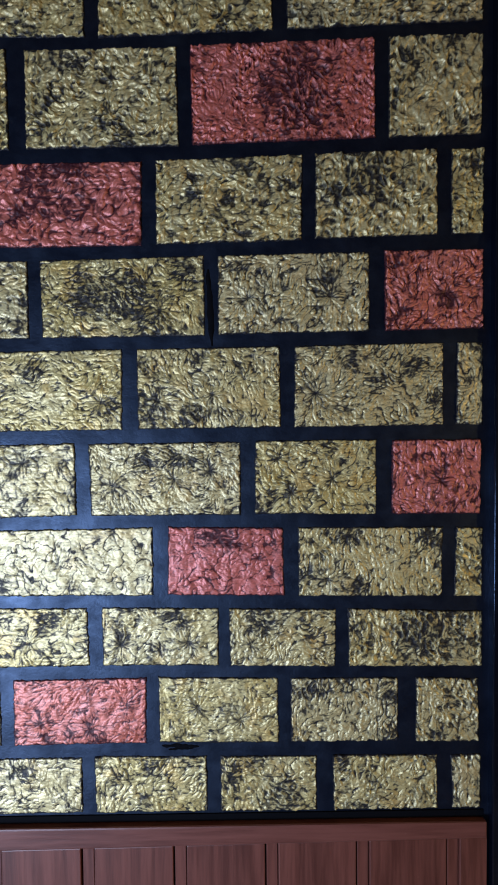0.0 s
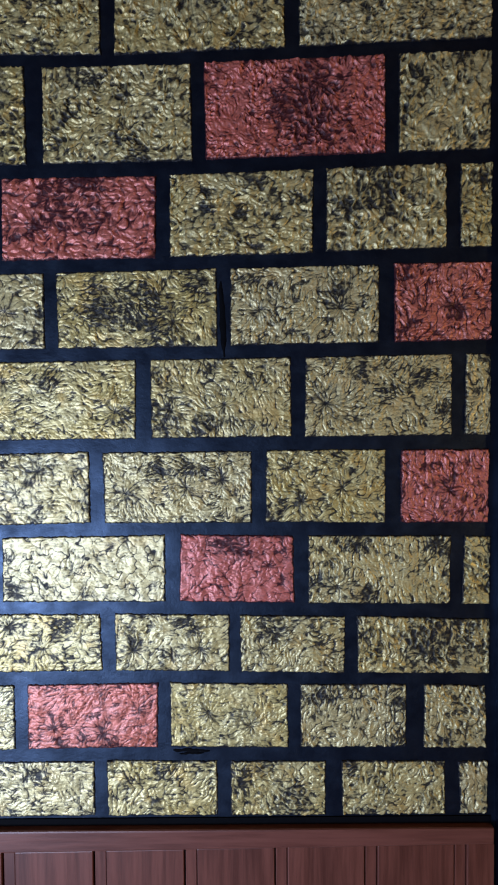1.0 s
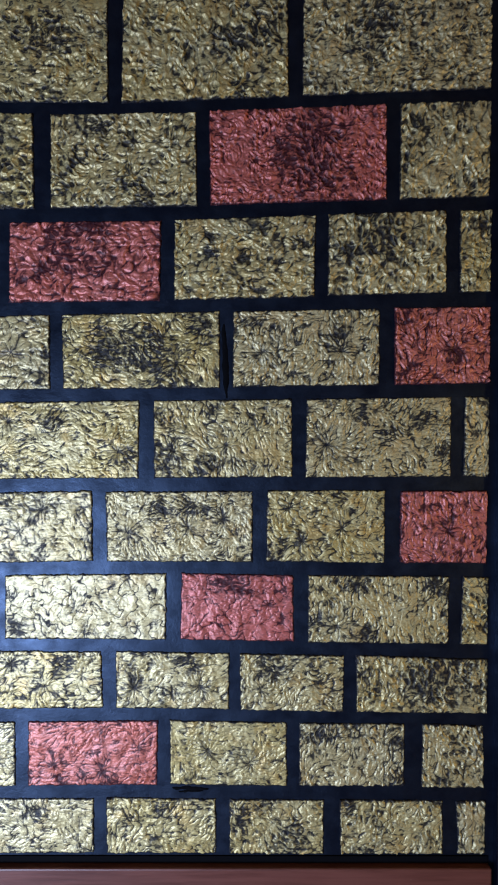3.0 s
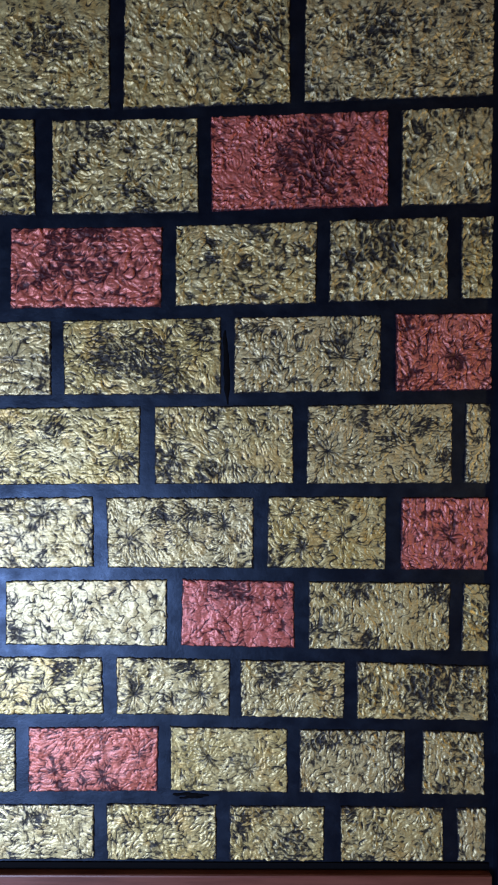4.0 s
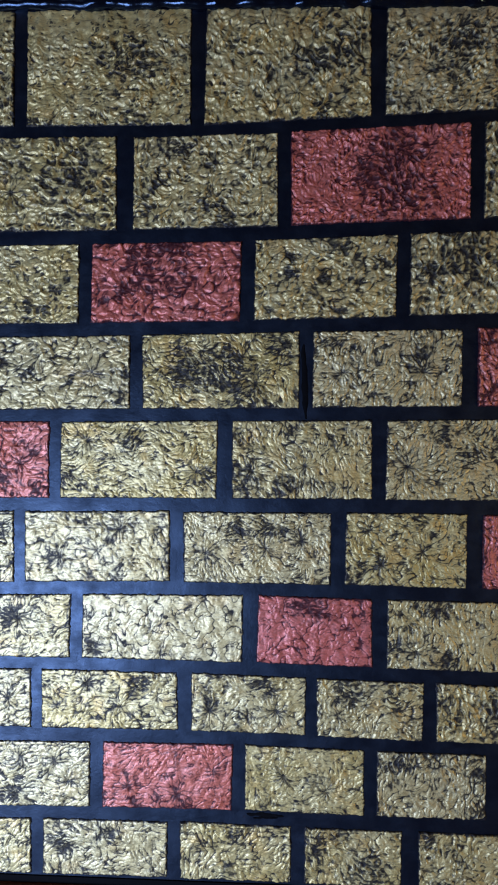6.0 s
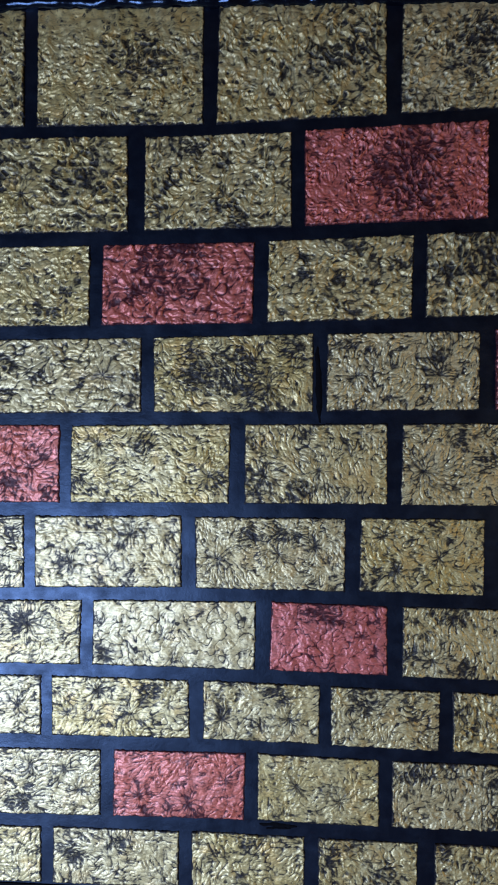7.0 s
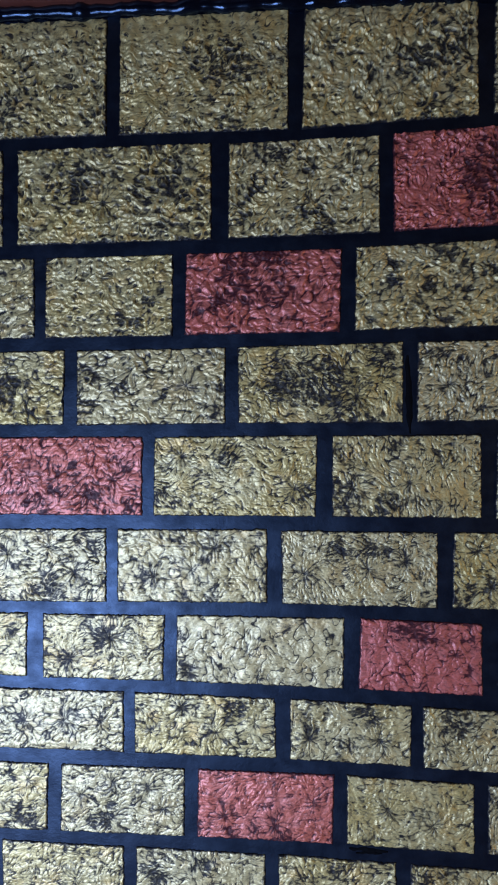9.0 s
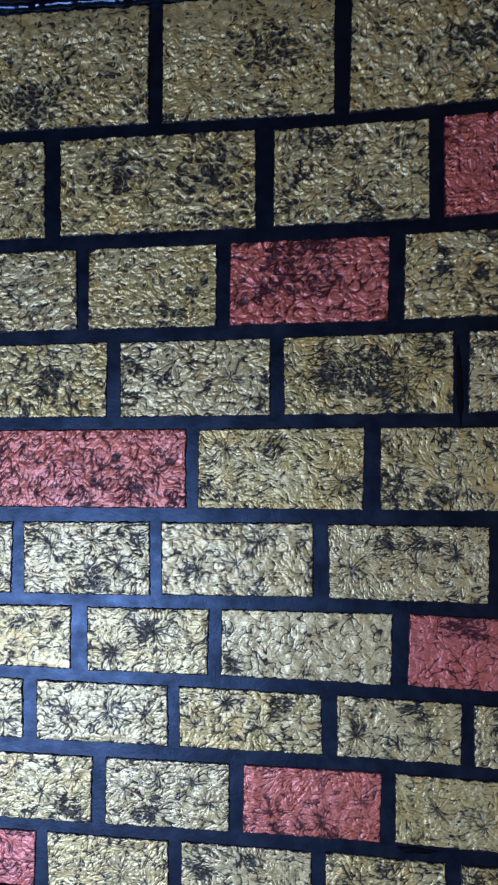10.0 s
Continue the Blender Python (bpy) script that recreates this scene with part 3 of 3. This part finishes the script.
course(7, (1.2660, 1.2715, 1.2665), (1.1910, 1.1900, 1.1810),
       [(-1.31, -1.1215), (-1.1028, -0.955), (-0.94, -0.742), (-0.7247, -0.5843), (-0.5675, -0.392), (-0.3755, -0.343)],
       [dict(dark=0.36, ridge=0.5, size=1.2, vein=0.4, darks=((0.65, 0.7, 0.010), (0.8, 0.3, 0.008), (0.9, 0.75, 0.010)), lights=((0.75, 0.2, 0.012),)),
        dict(dark=0.40, ridge=0.2, size=0.95, stars=((0.22, 0.32, 0.018), (0.56, 0.62, 0.024)), darks=((0.5, 0.7, 0.014), (0.2, 0.3, 0.008)), lights=((0.1, 0.8, 0.012), (0.8, 0.2, 0.015), (0.4, 0.1, 0.012))),
        dict(dark=0.27, ridge=0.2, size=0.9, vein=1.0, relief=0.8, darks=((0.1, 0.15, 0.014), (0.5, 0.15, 0.012), (0.65, 0.85, 0.010), (0.03, 0.7, 0.010)), lights=((0.3, 0.6, 0.02), (0.9, 0.5, 0.02))),
        dict(dark=0.30, ridge=0.2, size=1.1, vein=0.9, darks=((0.5, 0.85, 0.018), (0.9, 0.38, 0.007), (0.3, 0.88, 0.012)), stars=((0.78, 0.55, 0.012),), lights=((0.25, 0.3, 0.02), (0.6, 0.2, 0.015))),
        dict(dark=0.44, ridge=0.4, size=1.1, push=80, stars=((0.2, 0.25, 0.018),), darks=((0.08, 0.35, 0.016), (0.42, 0.08, 0.014), (0.9, 0.85, 0.014), (0.35, 0.85, 0.015)), lights=((0.6, 0.5, 0.03), (0.2, 0.12, 0.006))),
        dict(dark=0.52, ridge=0.8, size=1.3, push=90, drag=0.0)], (3,))
course(8, (1.1760, 1.1750, 1.1640), (1.1030, 1.1045, 1.0940),
       [(-1.34, -1.1817), (-1.1655, -1.0025), (-0.989, -0.8215), (-0.805, -0.6645), (-0.651, -0.5225), (-0.506, -0.343)],
       [dict(dark=0.46, ridge=0.2, stars=((0.6, 0.6, 0.02), (0.85, 0.3, 0.014))),
        dict(dark=0.36, ridge=0.1, size=1.1, push=20, stars=((0.25, 0.48, 0.022), (0.55, 0.5, 0.022), (0.83, 0.5, 0.016)), darks=((0.22, 0.5, 0.007), (0.55, 0.45, 0.006)), lights=((0.4, 0.85, 0.014), (0.7, 0.1, 0.014))),
        dict(dark=0.43, ridge=0.2, stars=((0.34, 0.78, 0.016), (0.58, 0.4, 0.016), (0.85, 0.6, 0.012), (0.12, 0.35, 0.012)), darks=((0.34, 0.78, 0.007), (0.75, 0.8, 0.010)), lights=((0.2, 0.15, 0.014),)),
        dict(dark=0.44, ridge=0.4, vein=0.3, stars=((0.16, 0.35, 0.016), (0.74, 0.40, 0.018)), darks=((0.66, 0.78, 0.010), (0.18, 0.5, 0.010), (0.55, 0.85, 0.007), (0.5, 0.3, 0.008)), lights=((0.92, 0.6, 0.010), (0.4, 0.7, 0.012))),
        dict(dark=0.43, ridge=0.4, push=20, relief=1.2, stars=((0.2, 0.35, 0.014),), darks=((0.35, 0.75, 0.016), (0.75, 0.6, 0.008)), lights=((0.6, 0.3, 0.02),)),
        dict(dark=0.57, ridge=0.7, size=1.3, push=85, relief=1.3, lights=((0.15, 0.2, 0.012),), darks=((0.6, 0.6, 0.03),))])
course(9, (1.0860, 1.0890, 1.0800), (1.0055, 1.0080, 1.0010),
       [(-1.26, -1.0945), (-1.0785, -0.928), (-0.9125, -0.7535), (-0.737, -0.592), (-0.577, -0.4465), (-0.4245, -0.3455)],
       [dict(dark=0.33, ridge=0.3, size=0.9, stars=((0.42, 0.8, 0.016), (0.62, 0.45, 0.014), (0.85, 0.75, 0.014)), darks=((0.8, 0.3, 0.014), (0.9, 0.1, 0.010)), lights=((0.2, 0.7, 0.025),)),
        dict(dark=0.37, ridge=0.2, size=0.8, stars=((0.42, 0.75, 0.014), (0.7, 0.7, 0.014), (0.16, 0.55, 0.012), (0.82, 0.4, 0.012)), darks=((0.45, 0.22, 0.014), (0.3, 0.2, 0.010)), lights=((0.2, 0.85, 0.014),)),
        dict(dark=0.33, ridge=0.2, size=0.9, vein=0.3, stars=((0.58, 0.22, 0.018), (0.2, 0.35, 0.014), (0.85, 0.6, 0.014)), darks=((0.6, 0.12, 0.012), (0.25, 0.1, 0.010)), lights=((0.15, 0.85, 0.016), (0.7, 0.8, 0.014))),
        dict(dark=0.31, ridge=0.4, size=1.0, vein=0.35, stars=((0.32, 0.55, 0.014), (0.68, 0.35, 0.014)), darks=((0.3, 0.55, 0.008), (0.6, 0.5, 0.008), (0.85, 0.06, 0.006)), lights=((0.85, 0.5, 0.02), (0.5, 0.85, 0.014))),
        dict(dark=0.40, ridge=0.4, push=60, size=1.1, relief=1.2, darks=((0.2, 0.8, 0.016), (0.92, 0.75, 0.010), (0.55, 0.85, 0.010), (0.9, 0.1, 0.010)), lights=((0.35, 0.25, 0.022), (0.72, 0.6, 0.012))),
        dict(dark=0.48, ridge=0.75, size=1.45, push=110, relief=1.4, darks=((0.35, 0.15, 0.010),))], (2,))
course(10, (0.9920, 0.9915, 0.9840), (0.9235, 0.9220, 0.9166),
       [(-1.33, -1.165), (-1.15, -1.0), (-0.9865, -0.832), (-0.8165, -0.681), (-0.664, -0.5465), (-0.5263, -0.3975), (-0.379, -0.343)],
       [dict(dark=0.33, ridge=0.3, size=1.1, drag=0.4),
        dict(dark=0.36, ridge=0.3, size=0.85, push=30, stars=((0.6, 0.4, 0.014),)),
        dict(dark=0.38, ridge=0.3, size=0.85, push=150, darks=((0.15, 0.6, 0.014), (0.5, 0.75, 0.012)), lights=((0.8, 0.4, 0.02),)),
        dict(dark=0.40, ridge=0.3, push=15, drag=0.5, relief=1.2, lights=((0.06, 0.7, 0.010), (0.3, 0.3, 0.014)), darks=((0.2, 0.65, 0.010), (0.5, 0.8, 0.012))),
        dict(dark=0.48, ridge=0.5, size=1.3, push=160, drag=0.6, relief=1.4, darks=((0.1, 0.65, 0.014), (0.7, 0.3, 0.014)), lights=((0.8, 0.7, 0.012),)),
        dict(dark=0.43, ridge=0.5, size=1.3, push=50, drag=0.4, relief=1.4, darks=((0.08, 0.75, 0.010), (0.3, 0.1, 0.010)), lights=((0.75, 0.5, 0.02),)),
        dict(dark=0.42, ridge=0.7, size=1.5, push=75, drag=0.0, relief=1.4)], (0,))
